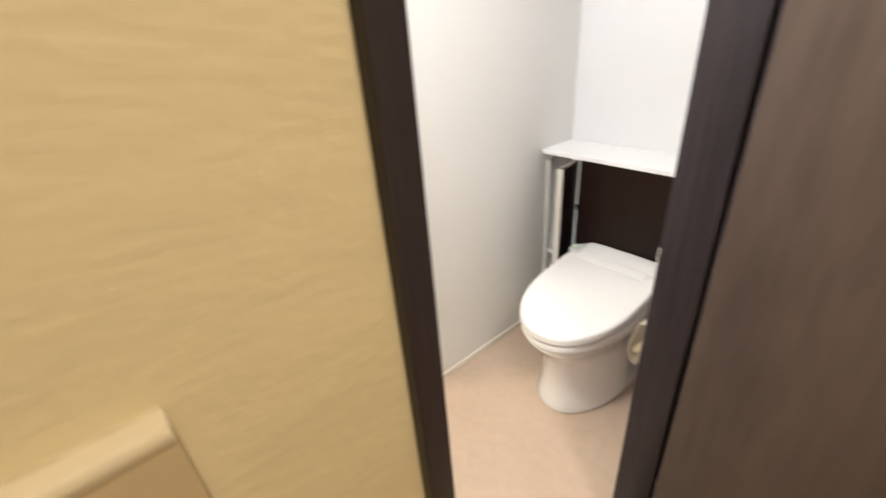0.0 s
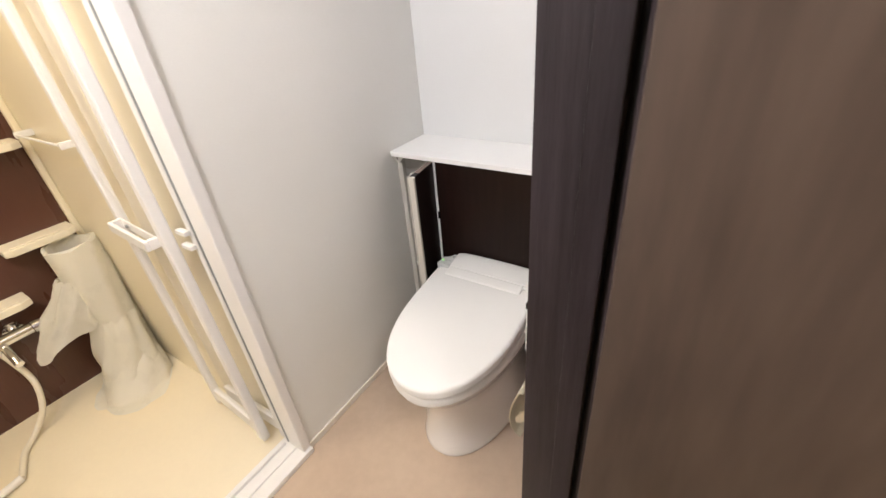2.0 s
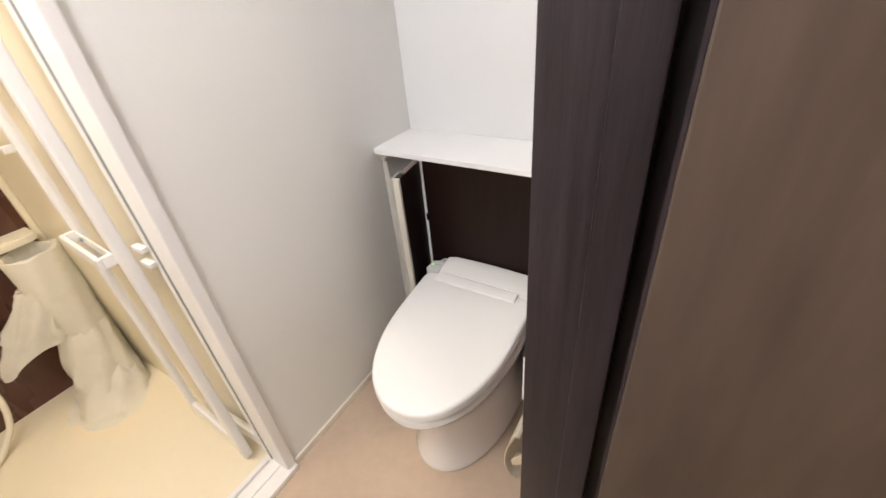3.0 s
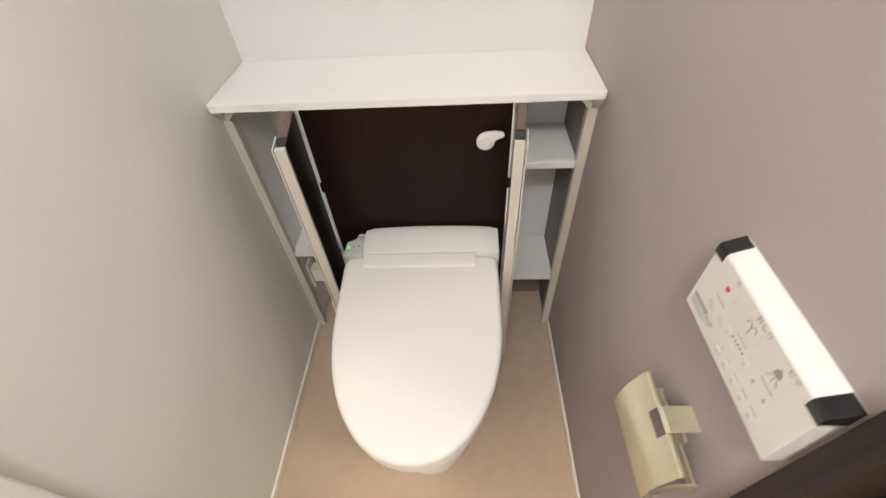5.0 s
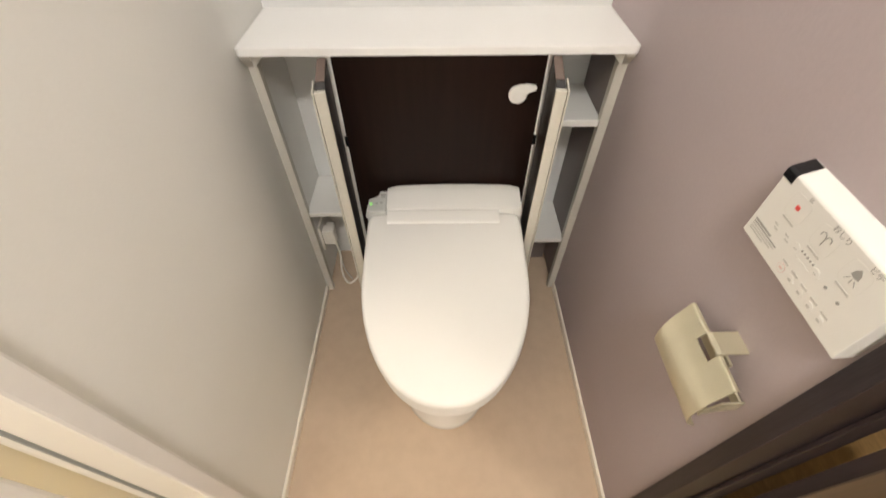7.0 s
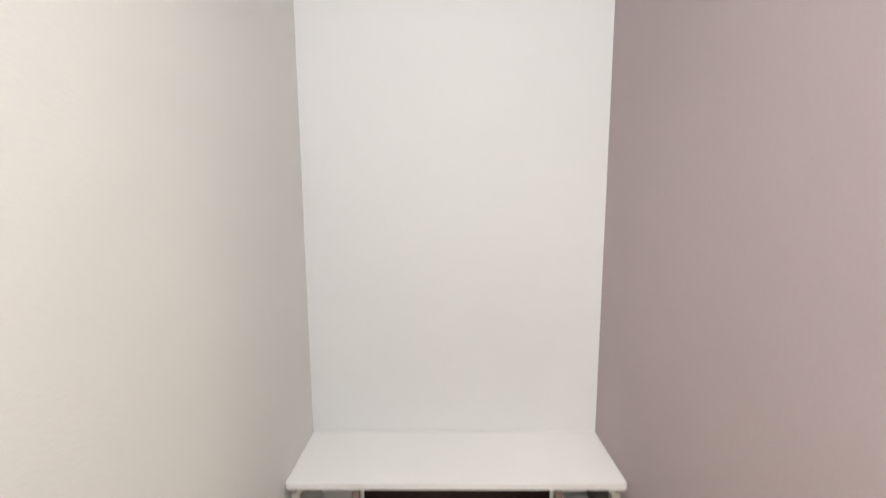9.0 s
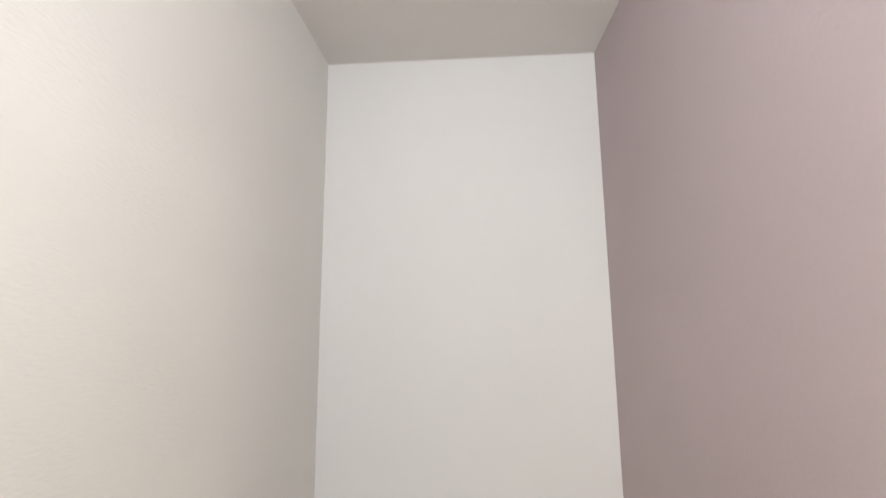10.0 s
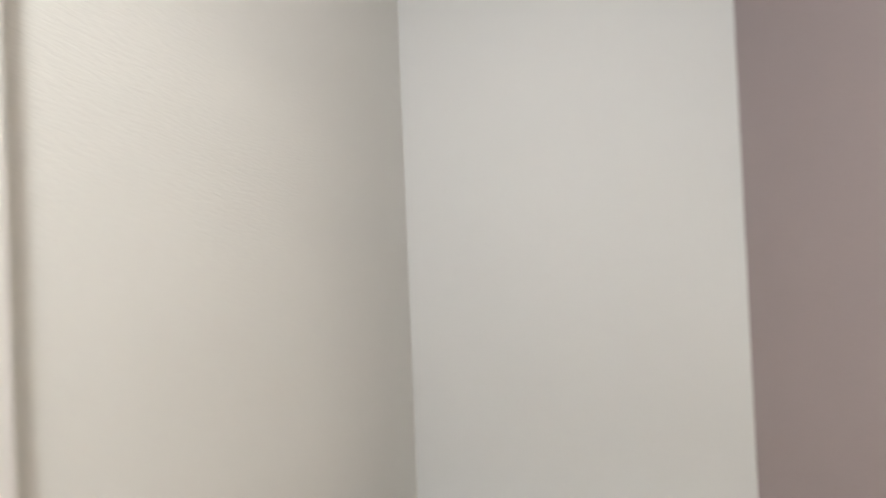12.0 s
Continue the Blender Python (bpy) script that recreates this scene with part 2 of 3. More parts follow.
structure("baseboard_left", block(0.0, 0.008, -0.847, -0.176, 0.0, 0.026, bevel=0.003), M_BASE, "thin cream baseboard", "baseboard")
structure("baseboard_right", block(W - 0.008, W, R0, -0.184, 0.0, 0.026, bevel=0.003), M_BASE, "thin cream baseboard", "baseboard")
structure("baseboard_right_rear", block(W - 0.008, W, -0.182, -0.03, 0.0, 0.026, bevel=0.003), M_BASE, "thin cream baseboard inside the cabinet", "baseboard")

# door frame and open leaf
frame_door = thing("door_frame", "dark stained wooden door frame of the toilet room", "door frame", at=(0.82, R0, 0))
frame_door["kind"] = "structure"
Q = (-0.82, -R0, 0)


def shifted(bm, v):
    bmesh.ops.translate(bm, verts=bm.verts, vec=v)
    return bm


part("jamb", shifted(block(0.770, 0.854, R0 - 0.0235, R0 + 0.001, 0, 2.03, bevel=0.0015), Q), M_DARK, frame_door)
part("stop_strip", shifted(block(0.822, 0.854, R0 - 0.030, R0 - 0.0236, 0, 2.004, bevel=0.0015), Q), M_DARK, frame_door)
part("rebate", shifted(block(0.8541, 0.867, R0 - 0.010, R0 + 0.001, 0, 2.03), Q), M_DARK, frame_door)
part("jamb", shifted(block(0.766, 0.876, JL - 0.0225, JL, 0, 2.03, bevel=0.002), Q), M_DARK, frame_door)
# added dark strip: hides the lit corridor paper so the hinge gap stays dark
part("gap_cover", shifted(block(0.8672, 0.872, R0 - 0.008, R0 + 0.05, 0, 2.03, bevel=0.001), Q), M_DARK, frame_door)
part("head_jamb", shifted(block(0.766, 0.876, JL, R0 - 0.0235, 2.005, 2.032, bevel=0.002), Q), M_DARK, frame_door)
part("threshold", shifted(block(0.768, 0.870, JL, R0 - 0.0235, 0.0, 0.008, bevel=0.003), Q), M_DARK, frame_door)

LEAF_TURN = 0.02
leaf = thing("door", "brown wooden door leaf standing open into the corridor", "door", at=(0.8715, -0.9110, 0.01))
leaf.rotation_euler = (0, 0, LEAF_TURN)
leaf["kind"] = "structure"
part("leaf_panel", block(0.0, 0.64, 0.0, 0.019, 0, 1.985, bevel=0.002), M_LEAF, leaf)
part("edge_band", block(-0.003, 0.0, 0.001, 0.018, 0.0, 1.985), M_DARK, leaf, "black-brown edge band")
for hz in (0.235, 1.70):
    h = part("hinge", tube([(-0.004, 0.026, hz), (-0.004, 0.026, hz + 0.075)], 0.0055, 14), M_BRASS, leaf, "satin metal hinge barrel", smooth=True)
    part("hinge_leaf", block(-0.0045, -0.003, 0.002, 0.024, hz + 0.004, hz + 0.071), M_BRASS, h)
    part("hinge_cap", tube([(-0.004, 0.026, hz + 0.0755), (-0.004, 0.026, hz + 0.081), (-0.004, 0.026, hz + 0.084)], [0.0068, 0.0068, 0.004], 14), M_BRASS, h, "rounded hinge cap", smooth=True)

switch = thing("switch_plate", "beige plastic switch plate on the corridor wall", "switch", at=(0.866, -1.661, 1.070))
part("plate", block(0.0, 0.013, -0.034, 0.038, -0.030, 0.086, bevel=0.0015), M_SWITCH, switch)
# strip added along the top, its paler colour stands for light on the edge
part("lit_top_rim", block(0.0, 0.016, -0.034, 0.038, 0.0865, 0.094, bevel=0.002), M_LITRIM, switch, "rounded top edge, coloured paler as if lit")

# ---- setting: bath unit ----
BX, BY = -1.085, -0.842
structure("bath_floor", boxes((BX, -0.05, -2.4, BY, -0.06, 0.004)), M_BATHFLOOR, "cream moulded bath floor", "floor")
structure("bath_ceiling", boxes((BX - 0.04, -0.05, -2.4, BY + 0.04, 2.1, 2.14)), M_BATHWALL, "plain cream bath ceiling", "ceiling")
structure("bath_wall_dark", boxes((BX - 0.04, BX, -2.4, BY, -0.06, 2.1)), M_BATHDARK, "dark brown glossy bath panel wall", "wall")
structure("bath_wall_side", boxes((BX - 0.04, -0.05, BY, BY + 0.035, -0.06, 2.1)), M_BATHWALL, "cream bath panel wall", "wall")
structure("bath_wall_end", boxes((BX - 0.04, -0.05, -2.44, -2.4, -0.06, 2.1)), M_BATHWALL, "cream bath end wall", "wall")
structure("bath_wall_door", boxes((-0.056, -0.0515, -0.845, BY, -0.06, 2.1), (-0.056, -0.0515, -2.4, -1.545, -0.06, 2.1), (-0.056, -0.0515, -1.545, -0.90, 1.80, 2.1)),
          M_BATHWALL, "cream bath panel beside its door", "wall")
structure("bath_corner_post", block(BX, BX + 0.022, BY - 0.022, BY, 0.004, 2.1, bevel=0.006), M_BATHWALL, "cream corner post", "trim")

bf = thing("bath_door_frame", "white resin frame of the bath door", "door frame", at=(0, -0.85, 0))
bf["kind"] = "structure"
part("side_casing", block(-0.060, 0.012, -0.026, 0.004, 0.0, 1.815, bevel=0.004), M_FRAME, bf)
part("gasket", block(-0.0635, -0.0602, -0.0285, 0.0, 0.03, 1.78), M_GASKET, bf, "thin grey sealing line")
part("side_casing", block(-0.045, 0.012, -0.71, -0.665, 0.0, 1.815, bevel=0.003), M_FRAME, bf)
part("head_casing", block(-0.045, 0.012, -0.665, -0.0265, 1.79, 1.815, bevel=0.003), M_FRAME, bf)
part("sill", block(-0.095, 0.024, -0.705, 0.003, 0.0, 0.022, bevel=0.004), M_FRAME, bf)
part("sill_lip", block(-0.080, -0.066, -0.66, -0.036, 0.022, 0.036, bevel=0.002), M_FRAME, bf)
part("sill_lip", block(-0.030, -0.022, -0.66, -0.028, 0.022, 0.028, bevel=0.002), M_FRAME, bf)


def folding_leaf(name, y, x0, x1, turn, free_edge):
    d = thing(name, "folded bath door leaf of white frame and frosted acrylic", "door", "folding bath door", at=(x1, y, 0.03))
    d.rotation_euler = (0, 0, turn)
    w = x1 - x0
    if free_edge:
        part("stile", block(-w, -w + 0.028, -0.012, 0.012, 0.0, 1.74, bevel=0.005), M_FRAME, d)
    part("stile", block(-0.034 if free_edge else -0.022, 0.0, -0.014, 0.014, 0.0, 1.74, bevel=0.006), M_FRAME, d)
    part("bottom_rail", block(-w + 0.026, -0.026, -0.009, 0.009, 0.02, 0.075, bevel=0.003), M_FRAME, d)
    part("top_rail", block(-w + 0.026, -0.026, -0.009, 0.009, 1.69, 1.74, bevel=0.003), M_FRAME, d)
    pane = part("acrylic_pane", block(-w + 0.024, -0.024, -0.002, 0.002, 0.07, 1.70), M_ACRYL, d, "frosted translucent pane")
    pane.visible_shadow = False
    if free_edge:
        a, b = -w + 0.060, -0.030
        g = part("handle", boxes((a, b, -0.046, -0.036, 0.770, 0.798), (a, a + 0.012, -0.036, -0.012, 0.770, 0.798),
                                 (b - 0.012, b, -0.036, -0.012, 0.770, 0.798), (a + 0.0125, b - 0.0125, -0.0165, -0.012, 0.770, 0.798), bevel=0.003), M_FRAME, d, "white open ring pull handle")
        part("latch", tube([(a + 0.05, -0.0168, 0.786), (a + 0.05, -0.022, 0.786)], 0.005, 10), M_GASKET, g, "small grey latch")
    else:
        for z in (0.760, 0.800):
            part("grip", block(-0.046, -0.004, -0.030, -0.0145, z, z + 0.012, bevel=0.002), M_FRAME, d, "white grip plate")
    return d


folding_leaf("bath_door_leaf", -0.907, -0.450, -0.132, -0.062, True)
folding_leaf("bath_door_leaf", -0.861, -0.430, -0.080, 0.0, False)

# ---- bath things ----
def bath_shelf(y0, y1, z):
    s = thing("bath_shelf", "cream moulded shelf on the dark bath wall", "shelf", "bath shelves", at=(BX, (y0 + y1) / 2, z))
    h = (y1 - y0) / 2
    out = [(0, -h), (0.085, -h), (0.1, -h + 0.02), (0.1, h - 0.03), (0.085, h), (0, h)]
    part("shelf_board", prism(out, "z", -0.013, 0.012, bevel=0.004), M_BATHSHELF, s)
    part("lip", block(0.082, 0.09, -h + 0.02, h - 0.03, 0.0125, 0.017, bevel=0.002), M_BATHSHELF, s)


bath_shelf(-1.100, -0.880, 1.290)
bath_shelf(-1.095, -0.880, 0.968)
bath_shelf(-1.085, -0.871, 0.645)
bath_shelf(-1.330, -1.096, 0.464)

rail = thing("towel_rail", "thin white towel rail on the cream bath wall", "towel rail", at=(-0.78, BY, 1.0))
part("bar", tube([(-0.19, -0.045, 0), (0.19, -0.045, 0)], 0.0038, 10), M_FRAME, rail, smooth=True)
for sx in (-0.18, 0.18):
    part("bracket", block(sx - 0.007, sx + 0.007, -0.050, 0, -0.010, 0.010, bevel=0.003), M_FRAME, rail)

mirror = thing("bath_mirror", "narrow bath mirror in a chrome frame on the dark wall", "mirror", at=(BX, -1.29, 0.93))
part("glass", block(0.0, 0.006, -0.165, 0.165, -0.31, 0.31), M_MIRROR, mirror, "mirror glass")
for z0, z1 in ((-0.320, -0.308), (0.308, 0.320)):
    part("frame_bar", block(0.0, 0.011, -0.172, 0.172, z0, z1, bevel=0.002), M_CHROME, mirror, "chrome frame bar")
for y0, y1 in ((-0.172, -0.164), (0.164, 0.172)):
    part("frame_bar", block(0.0, 0.010, y0, y1, -0.308, 0.308, bevel=0.002), M_CHROME, mirror, "chrome frame bar")

tap = thing("shower_mixer", "chrome thermostatic shower mixer on the dark wall", "tap", at=(BX, -1.23, 0.36))
part("body", tube([(0.06, -0.13, 0), (0.06, 0.09, 0)], 0.021, 16), M_CHROME, tap, smooth=True)
part("handle", tube([(0.06, 0.092, 0), (0.06, 0.15, 0)], [0.025, 0.022], 16), M_CHROME, tap, smooth=True)
part("handle", tube([(0.06, -0.132, 0), (0.06, -0.19, 0)], [0.025, 0.022], 16), M_CHROME, tap, smooth=True)
for ty in (-0.09, 0.05):
    part("wall_fitting", tube([(0.0, ty, 0), (0.008, ty, 0), (0.009, ty, 0), (0.05, ty, 0)], [0.03, 0.03, 0.016, 0.016], 14), M_CHROME, tap, smooth=True)
part("spout", tube(curve_points([(0.07, 0.0, -0.015), (0.12, 0.0, -0.03), (0.17, 0.0, -0.05)]), 0.013, 12), M_CHROME, tap, smooth=True)
hose = part("hose", tube(curve_points([(0.06, -0.02, -0.025), (0.075, -0.01, -0.07), (0.11, 0.0, -0.17), (0.13, -0.03, -0.27), (0.15, -0.09, -0.335), (0.20, -0.14, -0.345), (0.27, -0.165, -0.345), (0.315, -0.18, -0.343)], 8), 0.010, 10),
            M_HOSE, tap, "cream flexible shower hose", smooth=True)
part("hose_nut", tube([(0.06, -0.02, -0.022), (0.062, -0.019, -0.045)], 0.013, 10), M_CHROME, hose, smooth=True)


shower = thing("hand_shower", "white hand shower lying on the bath floor", "shower head", at=(BX + 0.315, -1.41, 0.018))
part("grip", tube(curve_points([(0.0, 0.0, 0.0), (0.012, -0.05, 0.002), (0.02, -0.10, 0.010), (0.024, -0.135, 0.020)]), 0.0135, 12), M_FRAME, shower, smooth=True)
head = part("spray_head", tube([(0.024, -0.135, 0.034), (0.026, -0.150, 0.018), (0.034, -0.175, -0.006), (0.036, -0.18, -0.012)], [0.018, 0.038, 0.042, 0.038], 20), M_FRAME, shower, smooth=True)


def plastic_roll():
    """A tall roll of thin sheet, its loose end pulled out in a flap and crumpled on the floor."""
    ob = thing("plastic_roll", "tall roll of translucent plastic sheet standing on the bath floor", "plastic roll", at=(-0.955, -0.928, 0.004))
    rng = random.Random(5)
    rings, n = [], 48
    for k in range(19):
        z = 0.615 * k / 18
        ring = []
        for i in range(n):
            a = 2 * math.pi * i / n
            r = 0.080 + 0.004 * math.sin(3 * a + z * 7) + 0.0025 * math.sin(7 * a - z * 15) + (0.0015 * math.sin(13 * a) if k == 18 else 0)
            ring.append((r * math.cos(a), r * math.sin(a), z + (0.004 * math.sin(5 * a) if k == 18 else 0)))
        rings.append(ring)
    inner = [[(x * 0.84, y * 0.84, 0.617 - 0.5 * k / 5) for x, y, _ in rings[-1]] for k in range(6)]
    part("roll", loft(rings + inner, caps=False), M_SHEET, ob, smooth=True)

    def flap(a0, a1, lo, hi, far, droop, ragged, sharp):
        rows = []
        for k in range(15):
            s = k / 14
            row = []
            for i in range(37):
                u = i / 36
                a = a0 + (a1 - a0) * u
                out = far * math.sin(math.pi * u) ** sharp * (1 - s) ** 0.9
                r = 0.084 + out + 0.013 * math.sin(13 * u + 6 * s) * (1 - s) + 0.006 * math.sin(29 * u - 9 * s) + 0.004 * math.sin(47 * u + 15 * s) * (1 - s) + rng.uniform(-0.002, 0.002)
                edge = ragged * (math.sin(7 * u + 1) + 0.6 * math.sin(19 * u)) * (1 - s)
                row.append((r * math.cos(a), r * math.sin(a), max(0.003, lo + edge + (hi - lo) * s - droop * out)))
            rows.append(row)
        part("loose_sheet", loft(rows, caps=False, closed=False), M_SHEET, ob, "crumpled loose plastic sheet", smooth=True)

    flap(3.7, 5.5, 0.29, 0.50, 0.170, 0.08, 0.026, 1.7)
    flap(3.9, 7.0, 0.0, 0.30, 0.095, 0.25, 0.006, 0.8)
    flap(4.3, 6.9, 0.0, 0.16, 0.190, 0.35, 0.004, 0.9)


plastic_roll()

# ---- toilet recess: cabinet round the cistern ----
CT = 0.829
counter = thing("counter", "white counter board across the cistern cabinet", "counter", at=(0.39, -0.1, CT))
part("board", shifted(prism([(0.0015, -0.001), (0.0015, -0.2085), (W - 0.0015, -0.2085), (W - 0.0015, -0.001)], "z", CT - 0.015, CT, bevel=0.0012), (-0.39, 0.1, -CT)), M_COUNTER, counter)
part("edge_band", shifted(prism([(0.002, -0.2086), (0.008, -0.2125), (W - 0.008, -0.2125), (W - 0.002, -0.2086)], "z", CT - 0.0153, CT - 0.0004), (-0.39, 0.1, -CT)), M_COUNTER, counter, "thin white front edge band")

cab = thing("cistern_cabinet", "dark brown cistern cabinet with cream edges and both narrow doors open", "cabinet", at=(0.39, -0.1, 0))
C = (-0.39, 0.1, 0)
TOP = CT - 0.0155


def cpart(name, bm, material, label="", parent=None, smooth=False):
    return part(name, shifted(bm, C), material, parent or cab, label, smooth)


for x0, x1, inner in ((0.0015, 0.022, 0.0222), (W - 0.022, W - 0.0015, W - 0.0222)):
    cpart("upright", prism([(-0.178, 0.0), (-0.178, 0.778), (-0.203, TOP - 0.010), (-0.205, TOP), (-0.16, TOP), (-0.16, 0.0)], "x", x0, x1, bevel=0.0015), M_CARCASS, "cream front upright")
for x0, x1 in ((0.0222, 0.046), (W - 0.0222, W - 0.046)):
    wedge = [(x0, TOP), (x1, TOP), (x1, TOP - 0.006), (x0, TOP - 0.030)]
    cpart("corbel", prism(wedge, "y", -0.198, -0.162, bevel=0.001), M_CARCASS, "small cream bracket under the counter")
cpart("side_panel", block(W - 0.017, W - 0.0085, -0.159, -0.002, 0.03, TOP, bevel=0.001), M_SIDE, "grey-brown side board")
cpart("side_panel", block(0.0085, 0.017, -0.159, -0.002, 0.03, TOP, bevel=0.001), M_SHELF, "white side board")
cpart("front_panel", block(0.1755, 0.6095, -0.205, -0.190, 0.004, TOP, bevel=0.001), M_PANEL, "dark brown front panel")
for x in (0.1758, 0.6048):
    for z0, z1 in ((0.05, 0.604), (0.632, TOP - 0.001)):
        cpart("edge_strip", block(x, x + 0.0042, -0.2075, -0.2052, z0, z1, bevel=0.0008), M_STRIP, "bright silver edge strip")
    cpart("strip_joint", block(x, x + 0.007, -0.2090, -0.2052, 0.606, 0.630), M_BLACK, "black strip joint")
cpart("divider", block(0.152, 0.167, -0.150, -0.002, 0.06, TOP, bevel=0.001), M_SHELF, "white inner divider")
cpart("divider", block(0.616, 0.631, -0.150, -0.002, 0.06, TOP, bevel=0.001), M_SHELF, "white inner divider")
cpart("shelf", block(0.0175, 0.1515, -0.172, -0.003, 0.344, 0.359, bevel=0.0015), M_SHELF, "white shelf board")
cpart("shelf", block(0.6315, 0.7625, -0.172, -0.003, 0.628, 0.645, bevel=0.0015), M_SHELF, "white shelf board")
cpart("shelf", block(0.6315, 0.7625, -0.172, -0.003, 0.226, 0.241, bevel=0.0015), M_SHELF, "white shelf board")
cpart("plinth", block(0.6315, 0.7625, -0.045, -0.030, 0.004, 0.10, bevel=0.001), M_SIDE, "grey-brown plinth")


def cabinet_door(hinge_x, turn, mirror):
    """A narrow door, swung open; local +x runs from the hinge to the free edge, local y is its thickness."""
    d = new("cabinet_door")
    d.parent = cab
    d.matrix_local = pose(hinge_x - 0.39, -0.209 + 0.1, 0, 0, 0, turn)
    d["label"] = "narrow dark brown cabinet door standing open"
    s = mirror
    lo, hi = 0.10, TOP - 0.004
    ya, yb = (-0.009, 0.009)
    part("door_board", block(0.0, 0.128, ya, yb, lo, hi, bevel=0.001), M_PANEL, d)
    part("door_top_edge", block(0.002, 0.096, ya + 0.001, yb - 0.001, hi, hi + 0.0015), M_BROWNEDGE, d, "brown top edge")
    part("edge_profile", prism([(0.1285, -0.0095), (0.139, -0.0095), (0.139, 0.0095), (0.1285, 0.0095)], "z", lo, hi + 0.001, bevel=0.001), M_ALU, d, "cream aluminium edge profile")
    part("grip_flange", block(0.092, 0.139, s * 0.0125 - 0.0016, s * 0.0125 + 0.0016, lo, hi + 0.002, bevel=0.0008), M_ALU, d, "cream grip flange")
    # flat black patch in place of the shaded hollow of the open profile
    part("hollow_shade", block(0.100, 0.128, ya + 0.001, yb - 0.001, hi, hi + 0.0012), M_BLACK, d, "black patch for the shade in the hollow profile")
    part("hinge", block(-0.004, 0.012, -0.010, 0.010, 0.12, 0.15, bevel=0.002), M_BLACK, d, "black hinge")


cabinet_door(0.163, -90 + 9, -1)
cabinet_door(0.622, -90 - 8, 1)

lever = thing("flush_lever", "white plastic flush lever on the dark panel", "flush lever", at=(0.552, -0.2055, 0.737))
part("spindle", tube([(0, 0, 0), (0, -0.0115, 0)], 0.012, 20), M_REMOTE, lever, smooth=True)
R_DIAL = 0.0188
outline = [(R_DIAL * math.cos(a), R_DIAL * math.sin(a)) for a in (radians(d) for d in range(120, 376, 15))]
outline += [(0.0215, 0.0075), (0.034, 0.0085), (0.0375, 0.0115), (0.0375, 0.0165), (0.0345, 0.0195), (0.020, 0.0215), (0.004, 0.0212)]
part("arm", prism(outline, "y", -0.021, -0.012, bevel=0.0022), M_REMOTE, lever, "round dial drawn out into a short arm", smooth=True)
part("dial_ring", tube([(0, -0.0212, 0), (0, -0.0222, 0)], [0.0125, 0.0115], 24), M_REMOTE, lever, smooth=True)

socket = thing("power_socket", "white wall socket low on the wall inside the cabinet", "socket", at=(0.0172, -0.105, 0.215))
part("plate", block(0.0, 0.007, -0.035, 0.035, -0.05, 0.05, bevel=0.002), M_PLUG, socket)
plug = thing("plug_with_cable", "white mains plug with its cable hanging to the floor", "plug", at=(0.0245, -0.120, 0.215))
part("plug_body", block(0.0, 0.036, -0.016, 0.016, -0.028, 0.028, bevel=0.004), M_PLUG, plug)
part("earth_box", block(0.006, 0.030, 0.0165, 0.036, -0.010, 0.022, bevel=0.003), M_PLUG, plug)
part("cable", tube(curve_points([(0.030, 0.0, -0.026), (0.036, -0.008, -0.09), (0.030, -0.02, -0.16), (0.045, -0.035, -0.205), (0.075, -0.03, -0.19), (0.098, -0.005, -0.15), (0.125, 0.02, -0.12)]), 0.0035, 8), M_PLUG, plug, "white cable", smooth=True)
part("earth_wire", tube(curve_points([(0.02, 0.03, -0.008), (0.024, 0.03, -0.09), (0.034, 0.0, -0.17), (0.06, -0.012, -0.225)]), 0.002, 8), M_PALEGREY, plug, "thin grey earth wire", smooth=True)

# ---- toilet ----
TX = 0.400
toilet = thing("toilet", "white ceramic toilet with closed bidet-seat lid", "toilet", at=(TX, -0.35, 0))
T = (0, 0.35, 0)


def egg(y_back, y_front, half, z, n=64, square=4.5, slope=0.0, mid=0.34, taper=0.0, shift=0.0, front=2.16):
    """A toilet-seat outline: square at the back, oval at the front. z rises by slope per metre towards the back."""
    ym = y_back + (y_front - y_back) * mid
    out = []
    for i in range(n):
        a = 2 * math.pi * i / n
        c, s = math.cos(a), math.sin(a)
        if s <= 0:
            e = front
            x = math.copysign(abs(c) ** (2 / e), c) * half
            y = ym + (y_front - ym) * abs(s) ** (2 / e)
        else:
            e = square
            x = math.copysign(abs(c) ** (2 / e), c) * half * (1 - taper * abs(s) ** 1.5)
            y = ym + (y_back - ym) * abs(s) ** (2 / e)
        out.append((x + shift, y + 0.35, z + slope * (y - y_front)))
    return out


# bowl and foot: rings from the floor up
foot = [(0.000, -0.12, -0.646, 0.152), (0.010, -0.12, -0.650, 0.155), (0.025, -0.12, -0.646, 0.152), (0.10, -0.12, -0.634, 0.144), (0.18, -0.12, -0.630, 0.140),
        (0.24, -0.12, -0.640, 0.141), (0.285, -0.12, -0.662, 0.147), (0.322, -0.12, -0.695, 0.158), (0.355, -0.12, -0.722, 0.169), (0.374, -0.12, -0.732, 0.174), (0.384, -0.12, -0.727, 0.170)]
part("bowl", loft([egg(b, f, h, z * 0.918, square=3.5, mid=0.44, front=2.1) for z, b, f, h in foot]), M_CERAMIC, toilet, "glossy ceramic bowl and foot", smooth=True)
SL = 0.130


